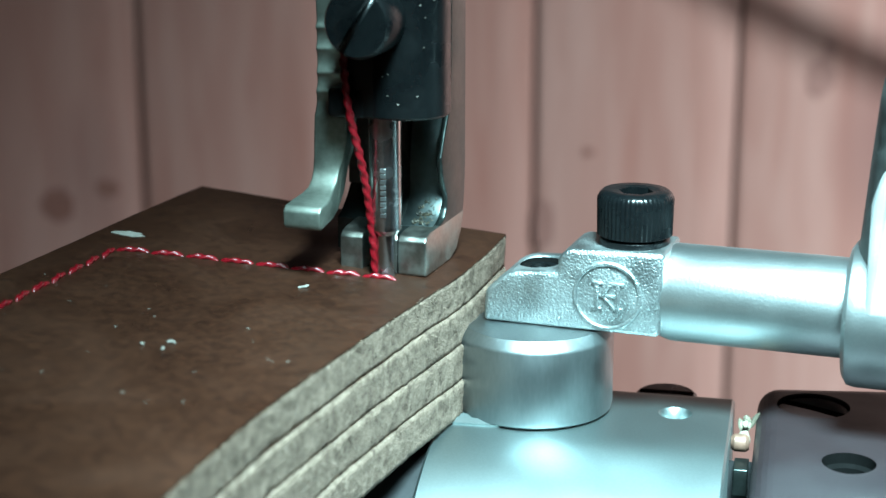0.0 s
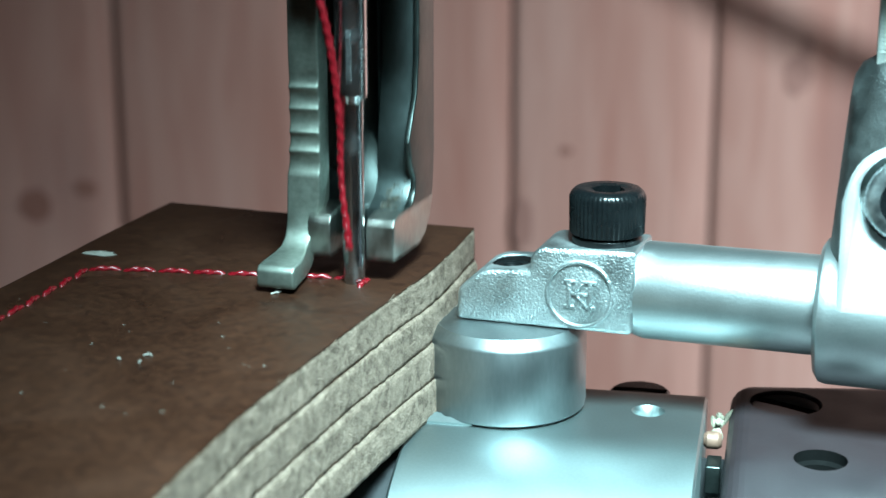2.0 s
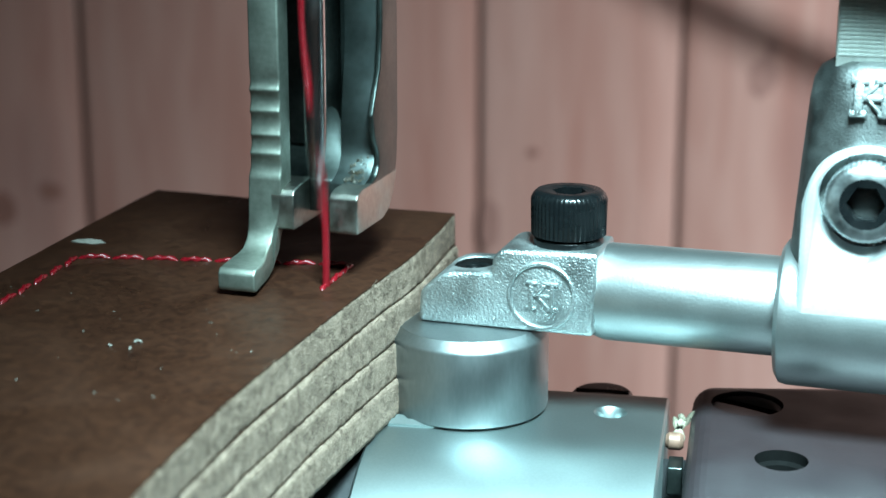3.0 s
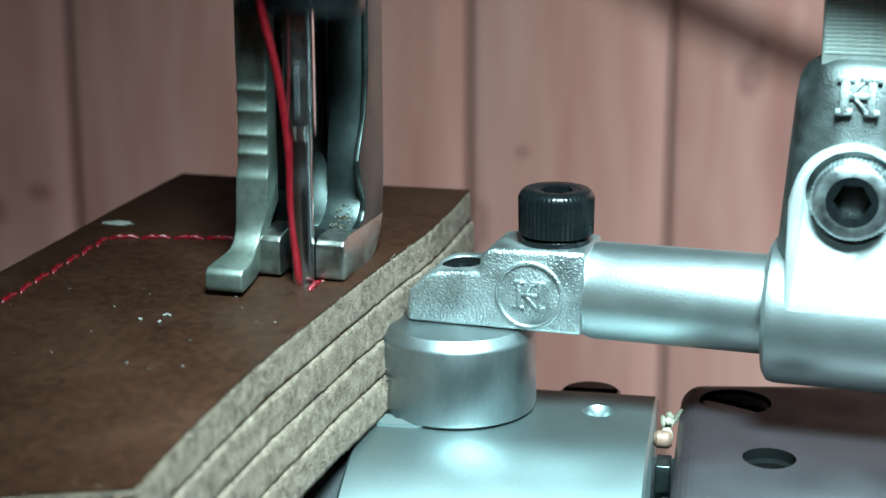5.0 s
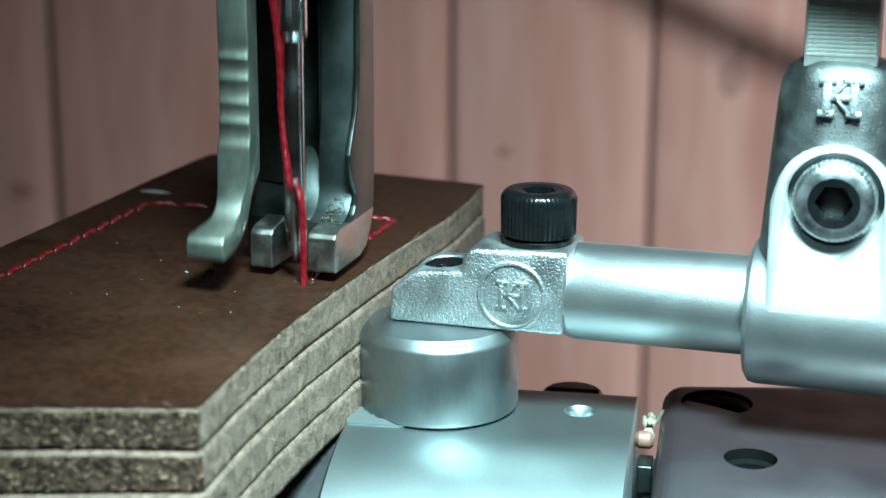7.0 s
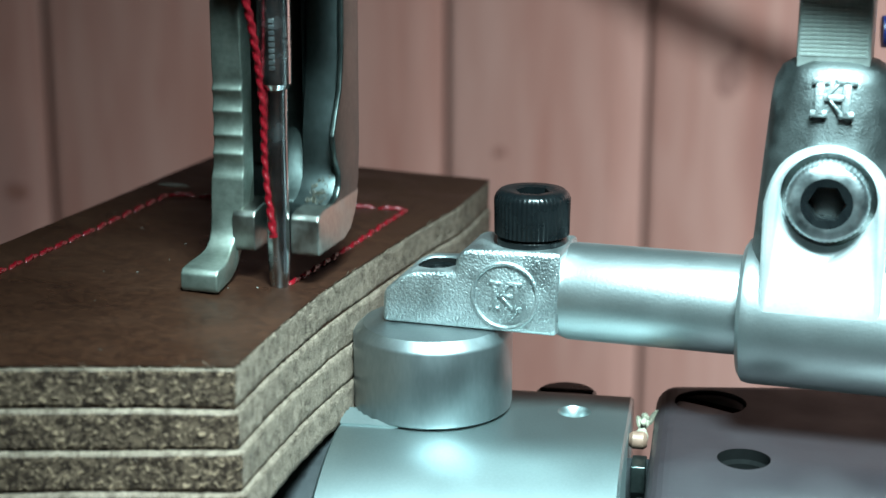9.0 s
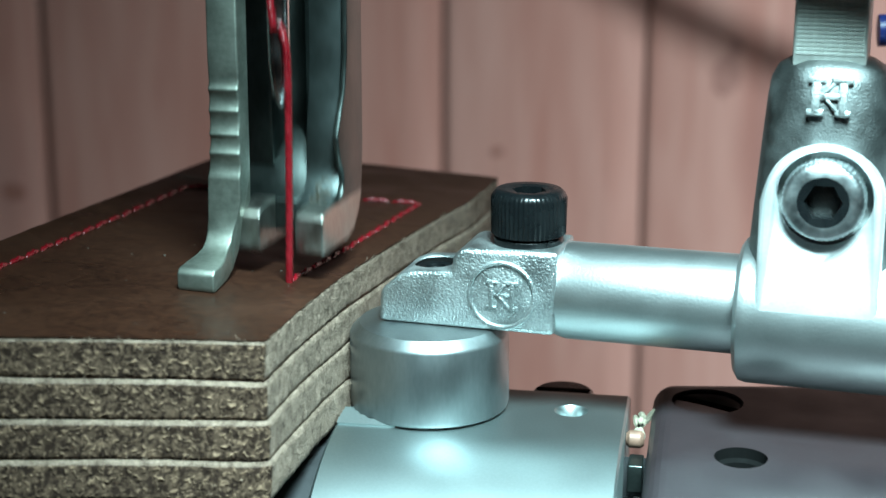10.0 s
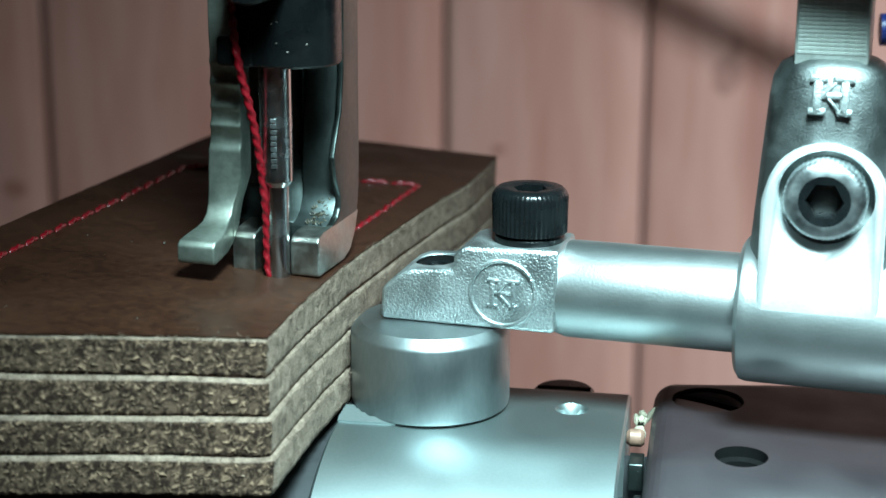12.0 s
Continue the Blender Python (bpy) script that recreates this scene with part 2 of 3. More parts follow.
def tube(points, r, lobes=0, depth=0.0, twist=0.0, n=14, step=0.25, bm=None, taper=None):
    """A round or twisted strand along a smooth line of points."""
    bm = bm or bmesh.new()
    pts = [Vector(p) for p in points]
    fine = []
    for i in range(len(pts) - 1):
        p0, p1, p2, p3 = pts[max(i - 1, 0)], pts[i], pts[i + 1], pts[min(i + 2, len(pts) - 1)]
        count = max(2, int((p2 - p1).length / step))
        for k in range(count):
            t = k / count
            fine.append(0.5 * ((2 * p1) + (p2 - p0) * t + (2 * p0 - 5 * p1 + 4 * p2 - p3) * t * t + (3 * p1 - p0 - 3 * p2 + p3) * t ** 3))
    fine.append(pts[-1])
    side, rings, run = None, [], 0.0
    for i, p in enumerate(fine):
        d = (fine[min(i + 1, len(fine) - 1)] - fine[max(i - 1, 0)]).normalized()
        side = (Vector((0.31, 0.9, 0.2)) if side is None else side)
        side = (side - d * side.dot(d)).normalized()
        up = d.cross(side)
        run += (p - fine[i - 1]).length if i else 0
        rad = r * (taper(i / (len(fine) - 1)) if taper else 1)
        ring = []
        for k in range(n):
            a = 2 * math.pi * k / n
            q = rad * (1 + depth * math.cos(lobes * (a + run * twist))) if lobes else rad
            ring.append(bm.verts.new(p + side * (q * math.cos(a)) + up * (q * math.sin(a))))
        rings.append(ring)
    for a, b in zip(rings, rings[1:]):
        for k in range(n):
            bm.faces.new((a[k], a[(k + 1) % n], b[(k + 1) % n], b[k]))
    bm.faces.new(rings[0][::-1])
    bm.faces.new(rings[-1])
    return bm


def cut(ob, cutters, dark=False):
    """Takes the cutters' shapes (in the object's own space, millimetres) out of a mesh, for good."""
    made = []
    bpy.context.view_layer.update()
    for bm in cutters:
        other = bpy.data.objects.new("cutter", finish(bm, HOLE))
        scene.collection.objects.link(other)
        other.matrix_world = ob.matrix_world
        mod = ob.modifiers.new("cut", "BOOLEAN")
        mod.operation, mod.object, mod.solver = "DIFFERENCE", other, "EXACT"
        mod.material_mode = "INDEX"
        made.append(other)
    bpy.context.view_layer.update()
    me = bpy.data.meshes.new_from_object(ob.evaluated_get(bpy.context.evaluated_depsgraph_get()))
    ob.modifiers.clear()
    ob.data = me
    # hole walls take the near-black colour, so their shade is painted
    if dark:
        if HOLE.name not in me.materials:
            me.materials.append(HOLE)
        slot = me.materials.find(HOLE.name)
        for other in made:
            lo = [min(v.co[k] for v in other.data.vertices) - 1e-6 for k in range(3)]
            hi = [max(v.co[k] for v in other.data.vertices) + 1e-6 for k in range(3)]
            for f in me.polygons:
                if f.normal.z > 0.8 and f.center.z > -0.0025:
                    continue
                if all(lo[k] <= me.vertices[i].co[k] <= hi[k] for i in f.vertices for k in range(3)):
                    f.material_index = slot
    for other in made:
        bpy.data.objects.remove(other, do_unlink=True)
    return ob


def hex_factor(flat, r):
    """The radius of a hexagon as a factor on r."""
    def factor(a):
        b = (a % (math.pi / 3)) - math.pi / 6
        return flat / math.cos(b) / r
    return factor


def cap_screw(parent, m, d=8.5, h=5.0, name="cap_screw", label="", mat=None):
    """A socket head cap screw with a knurled rim; m puts its underside centre, in millimetres."""
    r = d / 2
    knurl = lambda k, a: 1.0 + (0.02 * math.cos(48 * a) if k in (2, 3) else 0.0)
    bm = revolve([(r * 0.55, -2.0), (r * 0.55, 0), (r * 0.97, 0.25), (r * 0.99, h - 0.9), (r * 0.95, h - 0.35), (r * 0.86, h), (r * 0.62, h)], 192, m, knurl)
    flat = d * 0.20
    f = hex_factor(flat, 1.0)
    rim = revolve([(r * 0.62, h), (1.0, h - 0.1), (1.0, h - 3.4), (0, h - 3.9)], 192, m, lambda k, a: 1.0 if k == 0 else f(a))
    screw = part(name, bm, mat or BLACK, parent, label, angle=50)
    part("socket", rim, BLACK, screw, angle=40)
    return screw


def smooth(u):
    u = min(1.0, max(0.0, u))
    return u * u * (3 - 2 * u)


# ---- the room ----
WALL = pose(-0.110, 0.430, 0, 0, 0, 15.0)
PITCH = 0.0745
# knots in the boards: place along and up the wall, half width, half height (mm), dark or pale
KNOTS = ((-183, -102, 7, 6.5, True), (-163, -95, 4.5, 3.5, True), (104, -49, 5.5, 7.5, False), (4.5, -106, 4, 10, False), (20, -78, 2.6, 1.8, True), (107, -38, 2.5, 4, False))


def room():
    wall = tagged(new("wall_back"), "wall of vertical pinkish softwood boards", "wall", kind="structure")
    wall.matrix_world = WALL
    part("wall_backing", box(-1300, 1300, 14, 60, -900, 1400), BENCH, wall)
    w, d = PITCH * 1000, 13.0
    profile = [(-w / 2 + 0.25, d), (-w / 2 + 0.25, 0.95), (-w / 2 + 0.8, 0.45), (-w / 2 + 2.2, 0.1), (-w / 2 + 4.5, 0),
               (w / 2 - 12.5, 0), (w / 2 - 11, 0.12), (w / 2 - 2.2, 1.3), (w / 2 - 0.8, 1.55), (w / 2 - 0.25, 1.9), (w / 2 - 0.25, d)]
    bm = bmesh.new()
    prism(profile, -890, 1390, "z", bm=bm)
    me = finish(bm, WOOD, angle=60)
    for i in range(-8, 12):
        board = new("board", me)
        board.parent = wall
        board.location = ((i + 0.5) * PITCH, 0, 0)
    rng = random.Random(31)
    for x, z, rx, rz, dark in KNOTS:
        ring = [(x + (rx + rng.uniform(-0.14, 0.14) * rx) * math.cos(a), z + (rz + rng.uniform(-0.14, 0.14) * rz) * math.sin(a)) for a in [2 * math.pi * k / 18 for k in range(18)]]
        part("knot", prism(ring, -0.12, 0.5, "y"), KNOT if dark else KNOT_PALE, wall)
    for name, bm in (("wall_left", box(-1400, -1340, -1700, 60, -900, 1400)), ("wall_right", box(1340, 1400, -1700, 60, -900, 1400)),
                     ("wall_front", box(-1400, 1400, -1760, -1700, -900, 1400))):
        ob = part(name, bm, PLASTER)
        ob.matrix_world = WALL
        tagged(ob, "plain pale plastered room wall", "wall", kind="structure")
    ob = part("floor", box(-1500, 1500, -1800, 100, -960, -900), BENCH)
    ob.matrix_world = WALL
    tagged(ob, "plain brown wooden floor", "floor", kind="structure")
    ob = part("ceiling", box(-1500, 1500, -1800, 100, 1400, 1450), PLASTER)
    ob.matrix_world = WALL
    tagged(ob, "plain pale ceiling", "ceiling", kind="structure")
    # an unseen rod, added to lay a slanting shadow on the boards
    line = [WALL @ Vector((a * MM, 0, b * MM)) for a, b in ((10, 16), (74, -21), (147, -55), (230, -95), (330, -145))]
    arm = [p.lerp(ROOM_LAMP, 0.12) / MM for p in line]
    tagged(part("lamp_arm", tube(arm, 3.4, n=12, step=8), ROD_PAINT), "thin brown unseen rod that shades the boards", "lamp arm")


# ---- the machine bed ----
BED = pose(0.020, 0.0, -0.0172, 0, 0, 7.3)


def bed_outline(lift=0.0, radius=28.0, start=3.0, back=20.0, steps=22):
    """Side view of the arm: level on top, rounded down in front, short radius at the back."""
    r = radius + lift
    pts = [(back + lift, -34.0), (back + lift, -3.0)]
    pts += [(back - 3 + (3 + lift) * math.cos(a), -3 + (3 + lift) * math.sin(a)) for a in [math.pi / 2 * i / 5 for i in range(1, 6)]]
    pts += [(start - r * math.sin(a), lift + r * math.cos(a) - r) for a in [radians(84) * i / steps for i in range(0, steps + 1)]]
    pts += [(pts[-1][0], -34.0)]
    return pts


def loft(stations, radius=28.0, start=3.0, flare=0.0, steps=22, back=20.0):
    """The arm's outline carried along x; stations: (x, lift). flare: how fast the back runs out along x."""
    bm = bmesh.new()
    rings = [[bm.verts.new((x, y, z)) for y, z in bed_outline(lift, radius, start, back + flare * (x - 20.0), steps)] for x, lift in stations]
    for a, b in zip(rings, rings[1:]):
        for i in range(len(a)):
            j = (i + 1) % len(a)
            bm.faces.new((a[i], b[i], b[j], a[j]))
    bm.faces.new(rings[0][::-1])
    bm.faces.new(rings[-1])
    return bm

SCREW_AT, SUNK_AT, SCREW_R = (26.5, 15.4, 0), (30.2, -1.3, 0), 4.1


def machine():
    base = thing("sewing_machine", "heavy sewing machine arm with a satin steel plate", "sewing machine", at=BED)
    for a, b in ((-62, 16.0), (46.0, 150)):
        part("arm", prism(bed_outline(-1.6), a, b, "x"), DARK_IRON, base, "dark iron arm")
    part("arm", prism(bed_outline(-14.0), 15.0, 47.0, "x"), DARK_IRON, base)
    plate = part("needle_plate", loft([(-14.4, -0.3), (-14.1, 0.0), (17.3, 0.0), (17.6, -0.3)]), PLATE, base, "satin steel cover plate with screw holes")
    plate.data.materials.append(HOLE)
    holes = [(11.2, 11.5, 1.9), (7.2, -14.5, 2.1)]
    cut(plate, [revolve([(0, -4), (r * 0.62, -4), (r * 0.66, -0.9 - dz), (r, 0.0 - dz), (r, 3), (0, 3)], 40, Matrix.Translation((x, y, 0)))
                for (x, y, r), dz in zip(holes, (0.0, 3.6))])
    for f in plate.data.polygons:
        if f.center.x > 0.0092:
            f.material_index = 0
    for (x, y, r), dz in zip(holes, (0.0, 4.2)):
        part("plate_screw", revolve([(0, -1.7 - dz), (r * 0.6, -1.7 - dz), (r * 0.64, -1.2 - dz), (r * 0.9, -1.0 - dz)], 32, Matrix.Translation((x, y, 0))), PLATE if dz == 0 else BLACK, plate)
    # ridged strip beside the needle slot
    for i in range(4):
        y = 2.8 + 1.1 * i
        part("feed_tooth", prism([(y, -0.2), (y, 0.25), (y + 0.85, 0.6), (y + 1.1, -0.2)], -14.2, -7.6, "x"), PLATE, base, "bright ridged steel feed strip" if i == 0 else "")
    screw = part("slotted_screw", revolve([(3.6, -1), (3.6, 0.55), (3.2, 0.85), (0, 0.95)], 40, Matrix.Translation((9.4, 21.5, -2.0))), BLACK, base, "dark slotted screw head")
    # slot drawn as a near-black strip, its shade painted on the head
    part("slot", box(6.2, 12.6, 21.1, 21.9, -1.15, -1.0), HOLE, screw)
    part("column", box(110, 190, -40, 70, -250, 142, 8), DARK_IRON, base, "dark machine column")
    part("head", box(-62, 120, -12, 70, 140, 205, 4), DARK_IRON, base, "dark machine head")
    part("foot_plate", box(60, 240, -70, 100, -262, -250, 3), DARK_IRON, base)
    bench = tagged(part("workbench", box(-400, 500, -200, 300, -302, -262, 3), BENCH), "brown wooden workbench top under the machine", "workbench", kind="structure")
    bench.matrix_world = BED
    part("workbench_leg", box(-380, 480, 220, 280, -883, -302, 3), BENCH, bench)

    cover = thing("arm_cover", "dark purplish-grey painted metal arm cover with screw holes", "machine cover", at=BED)
    body = part("body", loft(sorted((20.2 + 2.4 * (1 - math.cos(b)), 0.7 - 2.4 * (1 - math.sin(b))) for b in [radians(90) * i / 6 for i in range(7)]) + [(22.6 + 1.7 * i, 0.7) for i in range(1, 13)] + [(43 + 6.5 * i, 0.7) for i in range(1, 11)], 40.0, -1.0, 0.15, 84, 22.0), COVER, cover)
    cut(body, [revolve([(0, -3.2), (SCREW_R, -3.2), (SCREW_R, 4), (0, 4)], 48, Matrix.Translation(SCREW_AT))])
    cut(body, [revolve([(0, -12), (2.45, -12), (2.45, -0.9), (2.8, -0.5), (2.8, 4), (0, 4)], 48, Matrix.Translation(SUNK_AT))], True)
    for f in body.data.polygons:
        f.use_smooth = False
    screw = part("slotted_screw", revolve([(0, -2.6), (SCREW_R - 0.1, -2.6), (SCREW_R - 0.1, -0.75), (SCREW_R - 0.4, -0.5), (0, -0.4)], 48), COVER, cover, "sunk dark slotted screw")
    screw.matrix_local = pose(SCREW_AT[0] * MM, SCREW_AT[1] * MM, 0.0008, 0, 0, 62)
    cut(screw, [box(-0.75, 0.75, -5, 5, -1.6, 1)], True)
    # what sits in the gap between plate and cover
    part("gap_screw", revolve([(0, 1), (1.3, 1), (1.3, 0.3), (0.9, 0.3), (0.9, -2.4), (1.3, -2.4), (1.3, -3), (0, -3)], 20, pose(18.9, -3.5, -5.0, 0, 90, 0)), BLACK, cover)
    part("gap_bush", revolve([(0, 1.0), (0.7, 1.0), (1.0, 0.6), (1.0, -0.6), (0.7, -1.0), (0, -1.0)], 24, pose(18.7, 8.2, -1.7, 0, 90, 0)), BRASS, cover, "pale copper bush")
    part("gap_bracket", box(18.2, 19.8, 3.2, 6.8, -6.0, -2.9, 0.15), FOOT_DARK, cover)
    part("gap_nut", box(17.9, 20.0, -9.0, -6.2, -9.5, -4.5, 0.3), BLACK, cover)
    rng = random.Random(4)
    fluff = bmesh.new()
    for i in range(13):
        y = rng.choice((13.2, 12.0, 9.0, -10.5)) + rng.gauss(0, 0.7)
        z = -1.3 - max(0, -y) * 0.45 + rng.gauss(0, 0.3)
        p = Vector((19.3 + rng.gauss(0, 0.4), y, z))
        d = Vector((rng.gauss(0, 0.3), rng.gauss(0, 0.45), rng.gauss(0, 0.35)))
        tube([p - d, p + d * 0.2 + Vector((0, 0.15, 0.1)), p + d], rng.uniform(0.35, 0.6), n=7, step=0.15, bm=fluff, taper=lambda s: 0.35 + 0.65 * math.sin(math.pi * s))
    tagged(part("lint", fluff, LINT, cover, "pale lint caught in the gap"), kind="stuff")


# ---- the edge guide ----
def emblem(parent, m, ring=True, bold=1.0):
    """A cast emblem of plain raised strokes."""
    strokes = [[(x0, z0), (x1, z0), (x1, z1), (x0, z1)] for x0, z0, x1, z1 in (
        (-1.45, -1.5, -0.95, 1.5), (-1.8, 1.3, -0.5, 1.62), (-1.8, -1.62, -0.6, -1.3), (0.95, -1.5, 1.4, 1.5),
        (0.2, 1.3, 1.9, 1.62), (0.7, -1.62, 1.8, -1.3), (-0.9, -0.15, 0.95, 0.17))]
    strokes += [[(-0.75, 0.1), (-0.35, 0.1), (0.9, -1.3), (0.45, -1.3)], [(-0.75, 0.1), (-0.35, 0.1), (0.6, 1.3), (0.2, 1.3)]]
    for pts in strokes:
        cx, cz = sum(a for a, b in pts) / len(pts), sum(b for a, b in pts) / len(pts)
        pts = [(a + math.copysign((bold - 1) * 0.3, a - cx), b + math.copysign((bold - 1) * 0.3, b - cz)) for a, b in pts]
        bm = prism(pts, -0.24, 0.25, "y", 0.08, 2)
        bmesh.ops.transform(bm, matrix=m, verts=bm.verts)
        part("emblem_stroke", bm, CAST if ring else CAST_SHADED, parent, angle=40)
    if ring:
        bm = revolve([(3.45, 0.25), (3.45, -0.14), (3.58, -0.30), (3.78, -0.30), (3.92, -0.14), (3.92, 0.25)], 72, m @ Matrix.Rotation(radians(-90), 4, "X"))
        part("emblem_ring", bm, CAST, parent, angle=40)


def guide():
    g = thing("edge_guide", "satin steel roller edge guide on a clamped rod", "edge guide")
    part("roller", revolve([(0, -17.2), (8.5, -17.2), (9.0, -16.8), (9.1, -16.3), (9.1, -8.4), (8.9, -8.0), (8.0, -7.1), (3, -7.05), (0, -7.05)], 96, Matrix.Translation((13.5, 10.4, 0))), TURNED, g, "turned steel guide roller")
    outline = [(8.1, -7.0), (28.4, -7.0), (28.7, 2.5), (17.9, 2.2), (16.8, 1.3), (16.6, -0.6), (11.6, -0.9), (10.2, -1.6), (8.3, -3.4)]
    block = part("bracket", prism(outline, 8.2, 17.2, "y", 0.55, 4), CAST, g, "grainy cast steel bracket")
    cut(block, [revolve([(0, -3), (2.4, -3), (2.4, 3), (0, 3)], 40, Matrix.Translation((13.6, 12.4, 0)))], True)
    part("axle_screw", revolve([(0, -1.6), (1.1, -1.6), (1.2, -1.25), (2.1, -1.25), (2.3, -1.6)], 32, Matrix.Translation((13.6, 12.4, 0))), BLACK, block)
    emblem(block, Matrix.Translation((22.5, 8.2, -2.75)))
    cap_screw(g, pose(24.3, 12.9, 3.2) @ Matrix.Scale(1, 4), 8.5, 5.2, label="black knurled socket cap screw")
    part("washer_rim", revolve([(0, 2.2), (3.9, 2.2), (3.9, 3.0), (3.7, 3.2), (0, 3.2)], 48, Matrix.Translation((24.3, 12.9, 0))), BLACK, g)
    part("rod", revolve([(0, 27.6), (5.1, 27.6), (5.5, 28.9), (5.5, 60), (0, 60)], 72, pose(0, 13.7, -3.1, 0, 90, 0)), CAST_SMOOTH, g, "smooth round steel rod")
    clamp = part("clamp", revolve([(0, 48.1), (7.0, 48.1), (7.8, 48.6), (8.0, 49.4), (8.0, 76), (0, 76)], 72, pose(0, 12.6, -3.2, 0, 90, 0)), CAST_SMOOTH, g, "bright cast steel clamp")
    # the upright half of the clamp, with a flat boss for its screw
    up = part("upright", revolve([(0, -1), (7.8, -1), (7.7, 4), (7.0, 14), (6.5, 20.5), (6.2, 22.6), (5.5, 24.0), (4.2, 24.8), (2.5, 25.0), (0, 25.1)], 72, Matrix.Translation((56.6, 11.4, 0)) @ Matrix.Diagonal((1, 0.8, 1, 1))), CAST_SHADED, g, "cast steel clamp upright")
    arch = [(50.4, -1.6), (62.9, -1.6), (62.9, 10.4)] + [(56.75 + 6.15 * math.cos(a), 10.6 + 6.15 * math.sin(a)) for a in [math.pi * i / 16 for i in range(1, 16)]] + [(50.4, 10.4)]
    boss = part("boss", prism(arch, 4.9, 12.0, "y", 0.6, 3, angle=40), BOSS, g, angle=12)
    cut(boss, [revolve([(0, -1), (4.9, -1), (4.9, 6), (0, 6)], 64, Matrix.Translation((56.9, 7.4, 11.3)) @ Matrix.Rotation(radians(90), 4, "X"))])
    screw = cap_screw(g, Matrix.Translation((56.9, 8.4, 11.3)) @ Matrix.Rotation(radians(90), 4, "X"), 8.4, 5.2, label="dark steel socket clamp screw", mat=SCREW_STEEL)
    emblem(up, Matrix.Translation((56.7, 6.28, 21.5)) @ Matrix.Rotation(radians(-14), 4, "X") @ Matrix.Scale(1.12, 4), False, 1.5)
    bar = part("square_bar", box(52.6, 60.0, 8.6, 15.6, 22.0, 95.0, 0.35, 2), BAR, g, "ribbed square steel bar")
    for i in range(44):
        z = 25.5 + 0.42 * i
        rib = new("rib", RIB)
        rib.parent = bar
        rib.location = (0.0563, 0.00858, z * MM)
    # out of view; added and sized so that its shadow falls on the upright
    part("carrier", prism([(46, 0.0), (78, -5.0), (78, 17), (46, 17)], 40.0, 52.0, "z", 0.8, 2), DARK_IRON, g, "unseen dark carrier block that shades the upright")
    tagged(part("handle", tube([(58.9, 60, 21.4), (66, 61, 21.4), (95, 64, 20)], 2.1, n=14, step=1.0), BLUE), "blue plastic handle behind the steel bar", "handle")


RIB = finish(box(-3.4, 3.4, -0.07, 0.07, -0.13, 0.13), BAR)


# ---- feet, needle ----
def presser_foot():
    f = thing("presser_foot", "worn steel outer presser foot with a bent toe", "presser foot")
    front = [(-7.5, 0.0), (-7.8, 0.4), (-7.8, 2.0), (-7.3, 2.5), (-5.4, 2.7), (-3.4, 2.95), (-2.0, 3.35), (-1.1, 4.0), (-0.55, 5.0), (-0.3, 6.4), (-0.2, 8.4), (-0.2, 10.6)]
    z = 11.0
    for step in (2.5, 2.1, 2.6, 2.3, 1.9):
        front += [(-0.20, z), (0.0, z + 0.35), (0.20, z + step * 0.45), (0.12, z + step * 0.8)]
        z += step
    toe = front + [(0.0, 23.5), (0.0, 31.0), (2.8, 31.0), (2.8, 16.0), (2.8, 11.0), (2.7, 8.0), (2.2, 5.0), (1.0, 2.4), (-0.8, 0.7), (-2.4, 0.0)]
    bm = prism(toe, -8.75, -4.8, "x", 0.26, 3, angle=30)
    for v in bm.verts:
        x, y, z = v.co
        back = smooth((y + 5.0) / 3.0)
        if x > -6.8:
            v.co.x -= 0.85 * back * (1 - smooth((z - 4.5) / 3.5))
        else:
            v.co.x += -0.35 * (1 - back) + 0.4 * smooth((z - 8.0) / 8.0)
    part("toe", bm, FOOT, f, "bent worn steel toe with milled steps")
    part("stem", box(-8.3, -4.85, 0.05, 2.75, 31.0, 100.0), FOOT, f, "plain steel stem")
    return f


